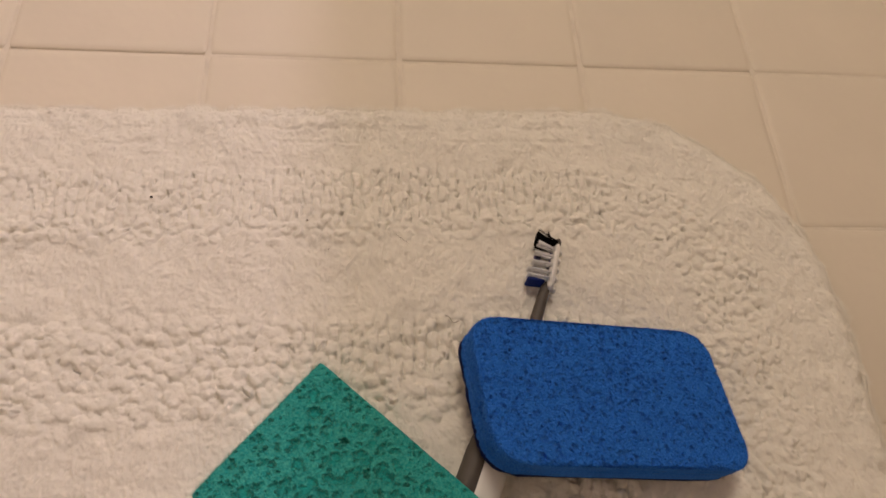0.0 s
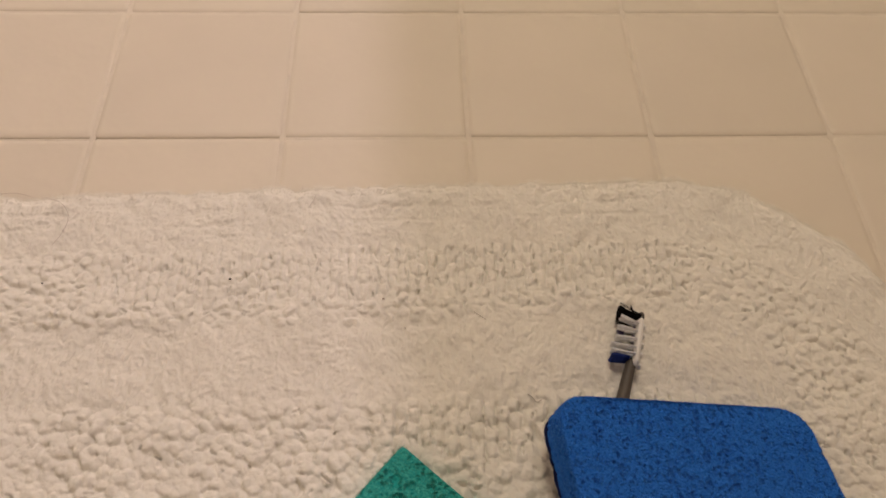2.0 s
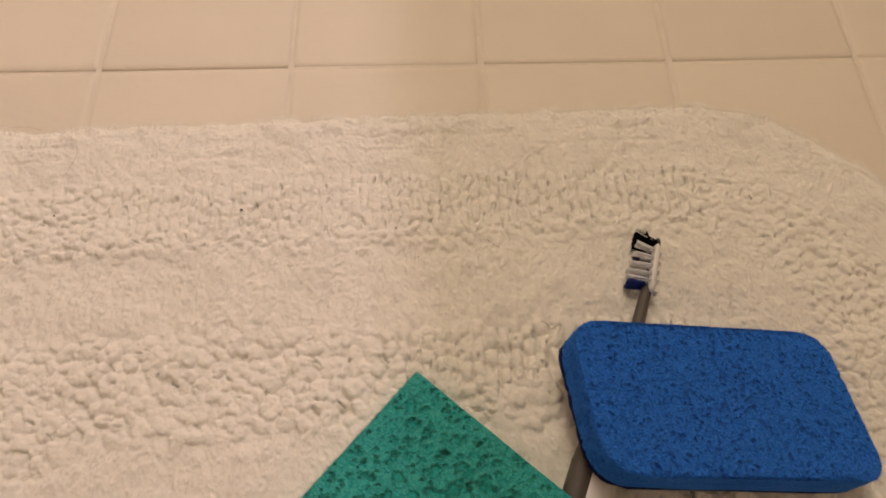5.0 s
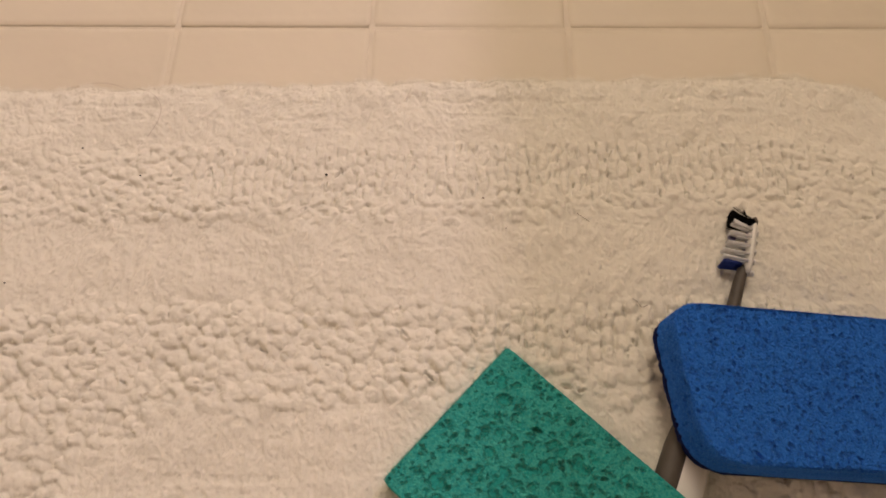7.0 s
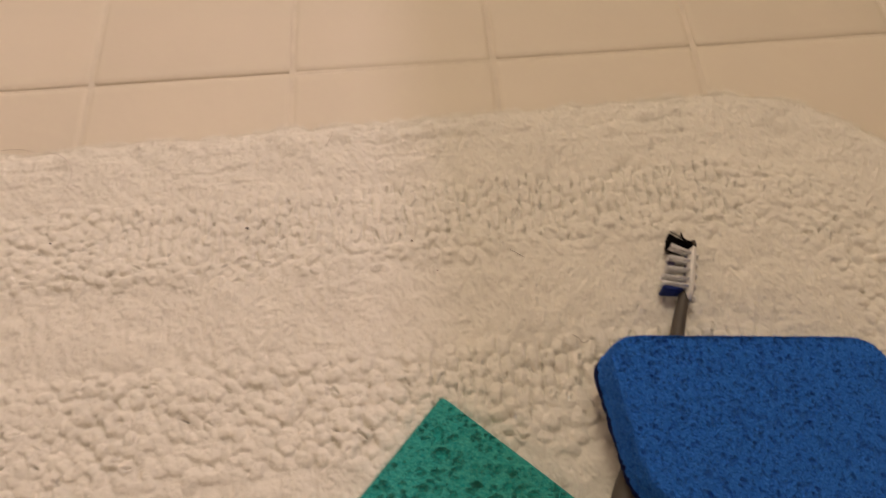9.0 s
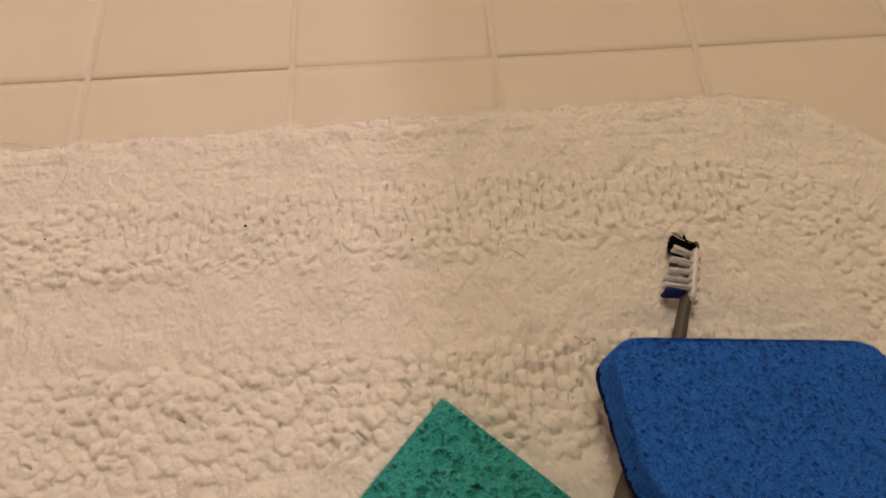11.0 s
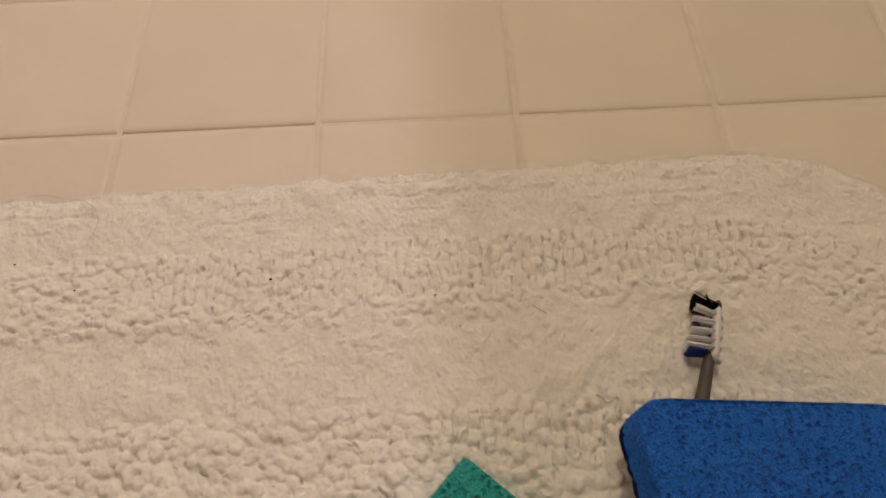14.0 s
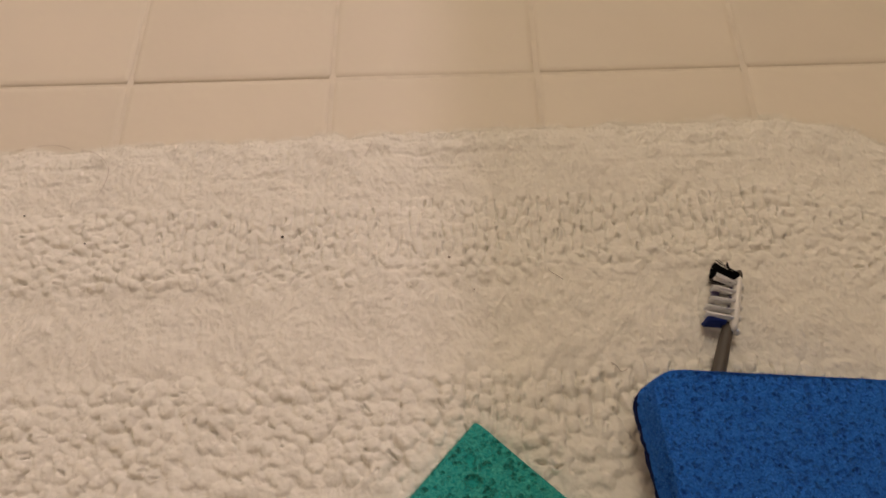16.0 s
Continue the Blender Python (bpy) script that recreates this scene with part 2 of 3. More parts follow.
def build_mat():
    rng = np.random.RandomState(5)
    xs = np.r_[np.arange(-0.418, -0.31, 0.002), np.arange(-0.31, 0.236, 0.00048)]
    ys = np.r_[np.arange(-0.488, -0.30, 0.002), np.arange(-0.30, -0.03, 0.00048)]
    X, Y = np.meshgrid(xs, ys)
    D = mat_depth(X, Y)
    D = D + 0.0014 * value_noise(X, Y, 0.018, 1) + 0.0011 * value_noise(X, Y, 0.008, 21) + 0.0010 * value_noise(X, Y, 0.0045, 2)
    side = np.clip(D / 0.013, 0, 1)
    Z = MAT_HIGH * np.sqrt(np.clip(1 - (1 - side) ** 2, 0, 1))
    clumps = np.zeros(X.shape)
    # cut plush: soft hollows and clumps
    plush = 0.0010 * value_noise(X, Y, 0.022, 3) + 0.00045 * value_noise(X, Y, 0.008, 4) + 0.0003 * value_noise(X, Y, 0.0048, 24) + 0.00045 * value_noise(X, Y * 0.6, 0.0032, 6)
    plush += 0.0003 * value_noise(X, Y, 0.0016, 7)
    px, py = rng.uniform(-0.31, 0.235, 30000), rng.uniform(-0.30, -0.03, 30000)
    for cx, cy, comb in zip(px, py, pile_way(px, py)):
        a, b, high = rng.uniform(0.0014, 0.0044), rng.uniform(0.0006, 0.0012), rng.uniform(0.0002, 0.00048)
        along = comb + rng.normal(0, 0.32)
        i0, i1 = np.searchsorted(xs, (cx - a, cx + a))
        j0, j1 = np.searchsorted(ys, (cy - a, cy + a))
        if i1 <= i0 or j1 <= j0:
            continue
        dx, dy = X[j0:j1, i0:i1] - cx, Y[j0:j1, i0:i1] - cy
        u, v = math.cos(along) * dx + math.sin(along) * dy, -math.sin(along) * dx + math.cos(along) * dy
        q = np.clip(1 - (u / a) ** 2 - (v / b) ** 2, 0, 1)
        clumps[j0:j1, i0:i1] = np.maximum(clumps[j0:j1, i0:i1], high * q)
    plush += clumps - 0.0004
    # faint sewn rows run along the rim
    rows = np.cos(2 * math.pi * (D + 0.0008 * value_noise(X, Y, 0.03, 41)) / 0.0088)
    plush -= 0.00055 * ramp(rows, 0.3, 1.0) * ramp(value_noise(X, Y, 0.028, 42), -0.2, 0.6) * (1 - ramp(D, 0.030, 0.040))
    # here and there the pile is parted or pressed in
    plush -= 0.0006 * ramp(value_noise(X * 0.7, Y, 0.0058, 43), 0.35, 0.8)
    # tufts stand thicker towards the rim
    plush += (1 - ramp(D, 0.008, 0.026)) * 0.0009 * value_noise(X, Y, 0.0062, 26)
    # yarn loops: bent, bulging, lying across one another
    loops = np.full(X.shape, -0.0021)
    loops_on, slits = np.zeros(X.shape), np.zeros(X.shape)
    E = D + 0.003 * value_noise(X, Y, 0.014, 12)
    for lo, hi, step in LOOP_RINGS:
        wide = 0.030 * ramp(-X, 0.17, 0.235) * (lo > 0.1)
        loops_on = np.maximum(loops_on, ramp(E, lo - 0.005, lo + 0.006) * (1 - ramp(E - wide, hi - 0.006, hi + 0.006)))
        lumps, top = [], LOOP_HIGHS[step]
        # upright stitches, column by column, along the long side
        for column in np.arange(STITCHED[step], 0.10, step):
            y = -0.03
            while y > -0.26:
                size = rng.uniform(0.0055, 0.0130)
                cx, cy = column + rng.uniform(-0.17, 0.17) * step, y - size / 2
                y -= size * 0.93
                d = float(mat_depth(np.array(cx), np.array(cy)))
                if lo < d < lo + STITCH_DEEP[step]:
                    lumps.append((cx, cy, rng.normal(math.pi / 2, 0.16), size / 2, step * rng.uniform(0.45, 0.56), top + rng.uniform(-0.0004, 0.0004)))
        # loose loops everywhere else
        gx, gy = np.meshgrid(np.arange(-0.41, 0.23, step * 1.02), np.arange(-0.47, -0.035, step * 0.86))
        px = gx.ravel() + rng.uniform(-0.36, 0.36, gx.size) * step + (np.arange(gx.shape[0])[:, None] % 2 * step * 0.5 + 0 * gx).ravel()
        py = gy.ravel() + rng.uniform(-0.36, 0.36, gx.size) * step
        for cx, cy, d in zip(px, py, mat_depth(px, py)):
            if not lo - 0.001 < d < hi + 0.001 + 0.030 * (lo > 0.1 and cx < -0.18) or (STITCHED[step] < cx < 0.10 and cy > -0.26 and d < lo + STITCH_DEEP[step] - 0.002):
                continue
            lumps.append((cx, cy, rng.normal(0.0, 0.9), step * rng.uniform(0.48, 0.88), step * rng.uniform(0.40, 0.62), top + rng.uniform(-0.0009, 0.0011)))
        here = (E > lo - 0.012) & (E < hi + 0.012 + wide)
        loops[here] = np.maximum(-9.0, 0.0005 - top)
        for cx, cy, along, a, b, high in lumps:
            i0, i1 = np.searchsorted(xs, (cx - a, cx + a))
            j0, j1 = np.searchsorted(ys, (cy - a, cy + a))
            if i1 <= i0 or j1 <= j0:
                continue
            dx, dy = X[j0:j1, i0:i1] - cx, Y[j0:j1, i0:i1] - cy
            u, v = math.cos(along) * dx + math.sin(along) * dy, -math.sin(along) * dx + math.cos(along) * dy
            v = v + rng.uniform(-0.25, 0.25) * (u * u) / a
            q = np.clip(1 - np.abs(u / a) ** 2.6 - np.abs(v / b) ** 2.6, 0, 1)
            tip, lift = rng.uniform(-0.0007, 0.0007), rng.uniform(-0.0010, 0.0006)
            bump = np.where(q > 0, high * q ** 0.42 + tip * u / a + lift * v / b, 0) - top + 0.0005
            loops[j0:j1, i0:i1] = np.maximum(loops[j0:j1, i0:i1], bump)
        # slits along the columns of stitches
        gaps = []
        for column in np.arange(STITCHED[step] + step / 2, 0.10, step):
            y = -0.03
            while y > -0.26:
                size = rng.uniform(0.0030, 0.0085)
                cy = y - size / 2
                y -= size * rng.uniform(1.1, 2.2)
                d = float(mat_depth(np.array(column), np.array(cy)))
                if lo + 0.002 < d < lo + STITCH_DEEP[step]:
                    gaps.append((column + rng.normal(0, 0.0005), cy, size / 2, rng.uniform(0.00035, 0.0006), rng.uniform(0.0009, 0.0028) * (0.45 + 0.55 * float(ramp(column, -0.12, -0.03))), rng.normal(math.pi / 2, 0.13)))
        for cx, cy, a, b, deep, along in gaps:
            i0, i1 = np.searchsorted(xs, (cx - a, cx + a))
            j0, j1 = np.searchsorted(ys, (cy - a, cy + a))
            if i1 <= i0 or j1 <= j0:
                continue
            dx, dy = X[j0:j1, i0:i1] - cx, Y[j0:j1, i0:i1] - cy
            u, v = math.cos(along) * dx + math.sin(along) * dy, -math.sin(along) * dx + math.cos(along) * dy
            slits[j0:j1, i0:i1] = np.maximum(slits[j0:j1, i0:i1], deep * np.clip(1 - (u / a) ** 2 - (v / b) ** 2, 0, 1) ** 0.6)
        # narrow slits between the yarns
        for _ in range(1300):
            cx, cy = rng.uniform(-0.31, 0.22), rng.uniform(-0.29, -0.06)
            d = float(mat_depth(np.array(cx), np.array(cy)))
            if not lo + 0.003 < d < hi - 0.004 or (cx < STITCHED[step] and rng.rand() < 0.7):
                continue
            a, b, deep = rng.uniform(0.0012, 0.0030), rng.uniform(0.0004, 0.0007), rng.uniform(0.0012, 0.0032)
            along = rng.normal(math.pi / 2, 0.25) if cx > STITCHED[step] and d < lo + STITCH_DEEP[step] else rng.normal(0.0, 0.8)
            i0, i1 = np.searchsorted(xs, (cx - a, cx + a))
            j0, j1 = np.searchsorted(ys, (cy - a, cy + a))
            if i1 <= i0 or j1 <= j0:
                continue
            dx, dy = X[j0:j1, i0:i1] - cx, Y[j0:j1, i0:i1] - cy
            u, v = math.cos(along) * dx + math.sin(along) * dy, -math.sin(along) * dx + math.cos(along) * dy
            slits[j0:j1, i0:i1] = np.maximum(slits[j0:j1, i0:i1], deep * np.clip(1 - (u / a) ** 2 - (v / b) ** 2, 0, 1) ** 0.5)
    # the yarn is soft: its joints are half filled and rounded
    loops = np.where(loops < -0.0006, -0.0006 + 0.85 * (loops + 0.0006), loops)
    loops[1:-1, 1:-1] = (loops[1:-1, 1:-1] * 4 + loops[:-2, 1:-1] + loops[2:, 1:-1] + loops[1:-1, :-2] + loops[1:-1, 2:]) / 8
    loops = (loops - 0.0004) * (0.78 + 0.3 * value_noise(X, Y, 0.025, 31)) + 0.0004 - slits
    loops = loops + 0.0003 * value_noise(X, Y, 0.0022, 9) + 0.00025 * value_noise(X, Y, 0.0013, 14) + 0.0012 * value_noise(X, Y, 0.02, 10)
    Z = Z + ramp(D, 0.0, 0.008) * ((1 - loops_on) * plush + loops_on * loops)
    inside = D > 0
    number = np.cumsum(inside.ravel()).reshape(inside.shape) - 1
    verts = np.stack([X[inside], Y[inside], np.maximum(Z[inside], 0.0006)], 1)
    full = inside[:-1, :-1] & inside[:-1, 1:] & inside[1:, 1:] & inside[1:, :-1]
    faces = np.stack([number[:-1, :-1][full], number[:-1, 1:][full], number[1:, 1:][full], number[1:, :-1][full]], 1)
    ring = np.digitize(E[:-1, :-1][full], (LOOP_RINGS[0][0], LOOP_RINGS[0][1], LOOP_RINGS[1][0], LOOP_RINGS[1][1]))
    thing = tagged(new("bath_mat"), "thick white cotton bath mat with looped rings", "bath mat")
    for k, (name, label) in enumerate((("border", "soft cut-pile edge"), ("loop_ring", "ring of knitted yarn loops"), ("plush_ring", "smooth cut-pile ring"),
                                       ("loop_ring", "ring of thick yarn loops"), ("centre", "smooth cut-pile centre"))):
        mine = faces[ring == k]
        used, mine = np.unique(mine, return_inverse=True)
        part_mesh(name, fast_mesh(name, verts[used], mine.reshape(-1, 4), COTTON), thing, label)
    # loose fibres
    n = 330000
    fx, fy = rng.uniform(-0.36, 0.235, n), rng.uniform(-0.33, -0.03, n)
    fx = np.r_[fx, rng.uniform(-0.36, 0.235, 900000)]
    fy = np.r_[fy, rng.uniform(-0.33, -0.03, 900000)]
    fd = mat_depth(fx, fy)
    edge = np.r_[np.zeros(n, bool), np.ones(900000, bool)]
    keep = (fd > 0.0) & (rng.rand(len(fd)) < np.where(fd < 0.008, 1.0, 0.75)) & ((fd < 0.007) | ~edge)
    for lo, hi, _ in LOOP_RINGS:
        keep &= ~((fd > lo) & (fd < hi) & (rng.rand(len(fd)) < 0.55))
    fx, fy = fx[keep], fy[keep]
    ix, iy = np.clip(np.searchsorted(xs, fx), 0, len(xs) - 1), np.clip(np.searchsorted(ys, fy), 0, len(ys) - 1)
    fz = np.maximum(Z[iy, ix], 0.001) - 0.0006
    m = len(fx)
    turn, lean, size = pile_way(fx, fy) + math.pi + rng.normal(0, 0.45, m) + math.pi * (rng.rand(m) < 0.3), rng.uniform(0.15, 0.9, m), rng.uniform(0.0014, 0.0036, m) * np.where(mat_depth(fx, fy) < 0.007, 1.5, 1.0)
    # at the rim they point outwards, in tufts
    rim = mat_depth(fx, fy) < 0.006
    out = np.arctan2(-(mat_depth(fx, fy + 1e-4) - mat_depth(fx, fy - 1e-4)), -(mat_depth(fx + 1e-4, fy) - mat_depth(fx - 1e-4, fy)))
    turn = np.where(rim, out + rng.normal(0, 0.5, m) + 0.9 * value_noise(fx, fy, 0.005, 33), turn)
    lean = np.where(rim, rng.uniform(-0.3, 0.3, m), lean)
    size = size * np.where(rim, 0.75 + 0.5 * value_noise(fx, fy, 0.006, 34), 1.0)
    tip = np.stack([np.cos(turn) * np.cos(lean), np.sin(turn) * np.cos(lean), np.sin(lean)], 1) * size[:, None]
    wide = np.stack([-np.sin(turn), np.cos(turn), 0 * turn], 1) * 0.00010
    root = np.stack([fx, fy, fz], 1)
    fverts = np.stack([root - wide, root + wide, root + tip], 1).reshape(-1, 3)
    fib = part_mesh("fuzz", fast_mesh("fuzz", fverts, np.arange(3 * m).reshape(-1, 3), FIBRE), thing)
    tagged(fib, kind="stuff")
    return thing, xs, ys, Z


def fast_mesh(name, verts, faces, mat):
    me = bpy.data.meshes.new(name)
    me.from_pydata(np.asarray(verts).tolist(), [], faces if isinstance(faces, list) else faces.tolist())
    me.polygons.foreach_set("use_smooth", [True] * len(me.polygons))
    me.materials.append(mat)
    me.update()
    return me


bath_mat, MAT_XS, MAT_YS, MAT_Z = build_mat()


def mat_top(x, y):
    i, j = np.searchsorted(MAT_XS, x), np.searchsorted(MAT_YS, y)
    return float(MAT_Z[max(j - 2, 0):j + 2, max(i - 2, 0):i + 2].max())


# ---- sponges ----
def rounded_outline(corners, radii, count):
    """A closed line round the corners, each rounded with an arc, at even steps."""
    pts = []
    n = len(corners)
    for k in range(n):
        p, a, b = Vector(corners[k]), Vector(corners[k - 1]), Vector(corners[(k + 1) % n])
        r = radii[k]
        s, e = p + (a - p).normalized() * r, p + (b - p).normalized() * r
        for i in range(13):
            t = i / 12
            pts.append((1 - t) ** 2 * s + 2 * t * (1 - t) * p + t * t * e)
    pts = np.array([tuple(p) for p in pts])
    closed = np.vstack([pts, pts[:1]])
    run = np.r_[0, np.cumsum(np.hypot(*np.diff(closed, axis=0).T))]
    at = np.linspace(0, run[-1], count, endpoint=False)
    return np.stack([np.interp(at, run, closed[:, 0]), np.interp(at, run, closed[:, 1])], 1), at


def pits(x, y, spots, seed, warp=1.0):
    """The depth of the pores at places x, y: spots are rows of x, y, half lengths, turn and depth."""
    wx = x + warp * (0.00028 * value_noise(x, y, 0.0014, seed) + 0.0002 * value_noise(x, y, 0.0006, seed + 5))
    wy = y + warp * (0.00028 * value_noise(x, y, 0.0014, seed + 1) + 0.0002 * value_noise(x, y, 0.0006, seed + 6))
    depth = np.zeros(x.shape)
    order = np.argsort(wx)
    sx, sy = wx[order], wy[order]
    out = np.zeros(x.shape)
    for cx, cy, a, b, turn, deep in spots:
        i0, i1 = np.searchsorted(sx, (cx - a, cx + a))
        if i1 <= i0:
            continue
        dx, dy = sx[i0:i1] - cx, sy[i0:i1] - cy
        u, v = math.cos(turn) * dx + math.sin(turn) * dy, -math.sin(turn) * dx + math.cos(turn) * dy
        q = np.clip(1 - (u / a) ** 2 - (v / b) ** 2, 0, 1)
        out[i0:i1] = np.maximum(out[i0:i1], deep * q ** (0.45 if a < 0.001 else 0.3))
    depth[order] = out
    return depth


def sponge_spots(rng, x0, x1, y0, y1, kinds):
    rows = []
    for count, small, big, deep, slant in kinds:
        for _ in range(count):
            a = rng.uniform(small, big)
            rows.append((rng.uniform(x0, x1), rng.uniform(y0, y1), a, a * rng.uniform(0.5, 0.95), rng.normal(slant, 0.5), a * deep * rng.uniform(0.7, 1.2)))
    return rows


def sponge_mesh(name, outline, thick, spots, side_spots, mat, pore_shade, seed, bevel=0.0018, cell=0.00034, tiers=34, base=0.0, top_wave=0.0004, flare=0.0, warp=1.0):
    """A slab over the outline with pores in its top and sides, from z = base to thick."""
    mid = outline.mean(0)
    # rows across the slab, each from its left to its right edge
    lo, hi = outline[:, 1].min(), outline[:, 1].max()
    v = np.linspace(lo + 1e-6, hi - 1e-6, int((hi - lo) / cell))
    low, high = int(outline[:, 1].argmin()), int(outline[:, 1].argmax())
    walk_up = np.roll(outline, -low, 0)
    turn_at = (high - low) % len(outline)
    right, left = walk_up[:turn_at + 1], np.vstack([walk_up[turn_at:], walk_up[:1]])[::-1]
    xr, xl = np.interp(v, right[:, 1], right[:, 0]), np.interp(v, left[:, 1], left[:, 0])
    u = np.linspace(0, 1, int((outline[:, 0].max() - outline[:, 0].min()) / cell))
    PX, PY = xl[:, None] + u[None] * (xr - xl)[:, None], v[:, None] + 0 * u[None]
    rows, cols = PX.shape
    # distance to the edge, for the rounded rim
    a, b = outline, np.roll(outline, -1, 0)
    normal = np.stack([-(b - a)[:, 1], (b - a)[:, 0]], 1) / (np.hypot(*(b - a).T)[:, None] + 1e-12)
    gap = np.full(PX.shape, 1.0)
    for p, n in zip(a[::2], normal[::2]):
        gap = np.minimum(gap, (PX - p[0]) * n[0] + (PY - p[1]) * n[1])
    gap = np.maximum(gap, 0)
    edge = np.clip(gap / bevel, 0, 1)
    Z = thick - bevel * (1 - np.sqrt(np.clip(1 - (1 - edge) ** 2, 0, 1)))
    hole = pits(PX.ravel(), PY.ravel(), spots, seed, warp).reshape(Z.shape) * np.clip(gap / (bevel * 0.7), 0.1, 1)
    hole = hole * (1 + 0.25 * value_noise(PX, PY, 0.0011, seed + 12))
    Z = Z - hole
    Z = Z + top_wave * value_noise(PX, PY, 0.02, seed + 3) + 0.00014 * value_noise(PX, PY, 0.0012, seed + 4) + 0.0002 * value_noise(PX, PY, 0.004, seed + 8)
    # the rim, once round against the clock, and the sides below it
    i, j = np.arange(cols), np.arange(rows)
    rim = np.r_[i, (j[1:] * cols + cols - 1), ((rows - 1) * cols + i[-2::-1]), (j[-2:0:-1] * cols)]
    ring = np.stack([PX.ravel()[rim], PY.ravel()[rim]], 1)
    run = np.r_[0, np.cumsum(np.hypot(*np.diff(ring, axis=0).T))]
    out = (ring - mid) / np.hypot(*(ring - mid).T)[:, None]
    z = np.linspace(thick - bevel, base, tiers)[1:]
    arc, height = np.meshgrid(run, z)
    torn = pits(arc.ravel(), height.ravel(), side_spots, seed + 20).reshape(arc.shape)
    dent = torn + 0.0003 * value_noise(arc, height, 0.006, seed + 9) + 0.0002 * value_noise(arc, height, 0.0015, seed + 11)
    dent = dent * np.clip((thick - bevel - height) / 0.001, 0, 1)
    S = ring[None] + out[None] * (flare * (1 - (height - base) / (thick - base)) - dent)[..., None]
    verts = np.vstack([np.dstack([PX, PY, Z]).reshape(-1, 3), np.dstack([S, height]).reshape(-1, 3), [[*mid, base]]])
    I, J = np.meshgrid(np.arange(cols - 1), np.arange(rows - 1))
    k = (J * cols + I).ravel()
    faces = np.stack([k, k + 1, k + cols + 1, k + cols], 1).tolist()
    n, first = len(rim), rows * cols
    above = rim
    for tier in range(len(z)):
        below = first + tier * n + np.arange(n)
        faces += np.stack([above, below, np.roll(below, -1), np.roll(above, -1)], 1).tolist()
        above = below
    faces += [(len(verts) - 1, int(q), int(p)) for p, q in zip(above, np.roll(above, -1))]
    me = fast_mesh(name, verts, faces, mat)
    # faces inside the pores get a deeper colour, painted in for the shade there
    me.materials.append(pore_shade)
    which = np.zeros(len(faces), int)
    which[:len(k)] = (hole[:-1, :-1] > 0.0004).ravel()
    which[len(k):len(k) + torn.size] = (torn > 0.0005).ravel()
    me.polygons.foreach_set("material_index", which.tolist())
    return me


def sponge_fuzz(me, mat, thing, count, seed, size):
    """Short dry fibres standing off the skin, denser along the rim."""
    rng = np.random.RandomState(seed)
    n = len(me.vertices)
    co, no = np.zeros(3 * n), np.zeros(3 * n)
    me.vertices.foreach_get("co", co)
    me.vertex_normals.foreach_get("vector", no)
    co, no = co.reshape(-1, 3), no.reshape(-1, 3)
    share = np.where(no[:, 2] < 0.85, np.where(no[:, 2] > 0.2, 4.0, 2.0), 0.28) * (co[:, 2] > 0.4 * co[:, 2].max()) * (co[:, 1] > co[:, 1].min() + 0.0012) * (co[:, 1] < co[:, 1].max() - 0.0012)
    pick = rng.choice(n, count, p=share / share.sum())
    way = no[pick] * 0.35 + rng.normal(0, 0.6, (count, 3))
    way /= np.linalg.norm(way, axis=1)[:, None]
    side = np.cross(way, rng.normal(0, 1, (count, 3)))
    side *= 0.00005 / np.linalg.norm(side, axis=1)[:, None]
    root = co[pick]
    verts = np.stack([root - side, root + side, root + way * rng.uniform(0.4, 1.0, (count, 1)) * (size * np.where(no[pick, 2:] < 0.85, 1.5, 1.0))], 1).reshape(-1, 3)
    fib = part_mesh("fuzz", fast_mesh("fuzz", verts, np.arange(3 * count).reshape(-1, 3), mat), thing)
    tagged(fib, kind="stuff")


def blue_sponge():
    rng = np.random.RandomState(11)
    corners = [(-0.0605, 0.0327), (0.050, 0.0301), (0.0624, -0.0319), (-0.0519, -0.0296)]
    outline, at = rounded_outline(corners[::-1], [0.017, 0.013, 0.013, 0.015], 640)
    thing = tagged(new("sponge"), "blue cellulose sponge with navy scouring pad, lying on toothbrush", "sponge")
    spots = sponge_spots(rng, -0.06, 0.06, -0.036, 0.036, ((3600, 0.0003, 0.0005, 1.1, 1.9), (1300, 0.0004, 0.0008, 1.15, 1.9), (260, 0.0008, 0.0013, 0.95, 1.9), (46, 0.0012, 0.0018, 0.8, 1.9), (60, 0.0006, 0.0010, 1.9, 1.9)))
    sides = sponge_spots(rng, 0, at[-1], 0, 0.022, ((1000, 0.0003, 0.0008, 1.8, 1.2), (220, 0.0007, 0.0014, 1.6, 1.2)))
    body = sponge_mesh("body", outline, 0.0205, spots, sides, BLUE, BLUE_PORE_SHADE, 40, bevel=0.0011, base=0.0035, flare=0.0008, cell=0.00028, warp=1.2)
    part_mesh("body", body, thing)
    sponge_fuzz(body, BLUE_FIBRE, thing, 60000, 71, 0.0009)
    web = outline * 1.012
    pad = sponge_mesh("scour_pad", web, 0.0036, [], sponge_spots(rng, 0, at[-1], 0, 0.004, ((700, 0.0004, 0.0009, 0.9, 0.0),)), NAVY, NAVY, 60, bevel=0.0006, cell=0.0009, tiers=8)
    part_mesh("scour_pad", pad, thing, "navy fibrous scouring pad")
    sponge_fuzz(pad, NAVY, thing, 14000, 73, 0.0013)
    thing.matrix_world = BLUE_AT
    return thing


BLUE_AT = Matrix.Translation((0.0803, -0.2104, 0.0182)) @ Euler((0, radians(8.5), 0)).to_matrix().to_4x4()
blue_sponge()


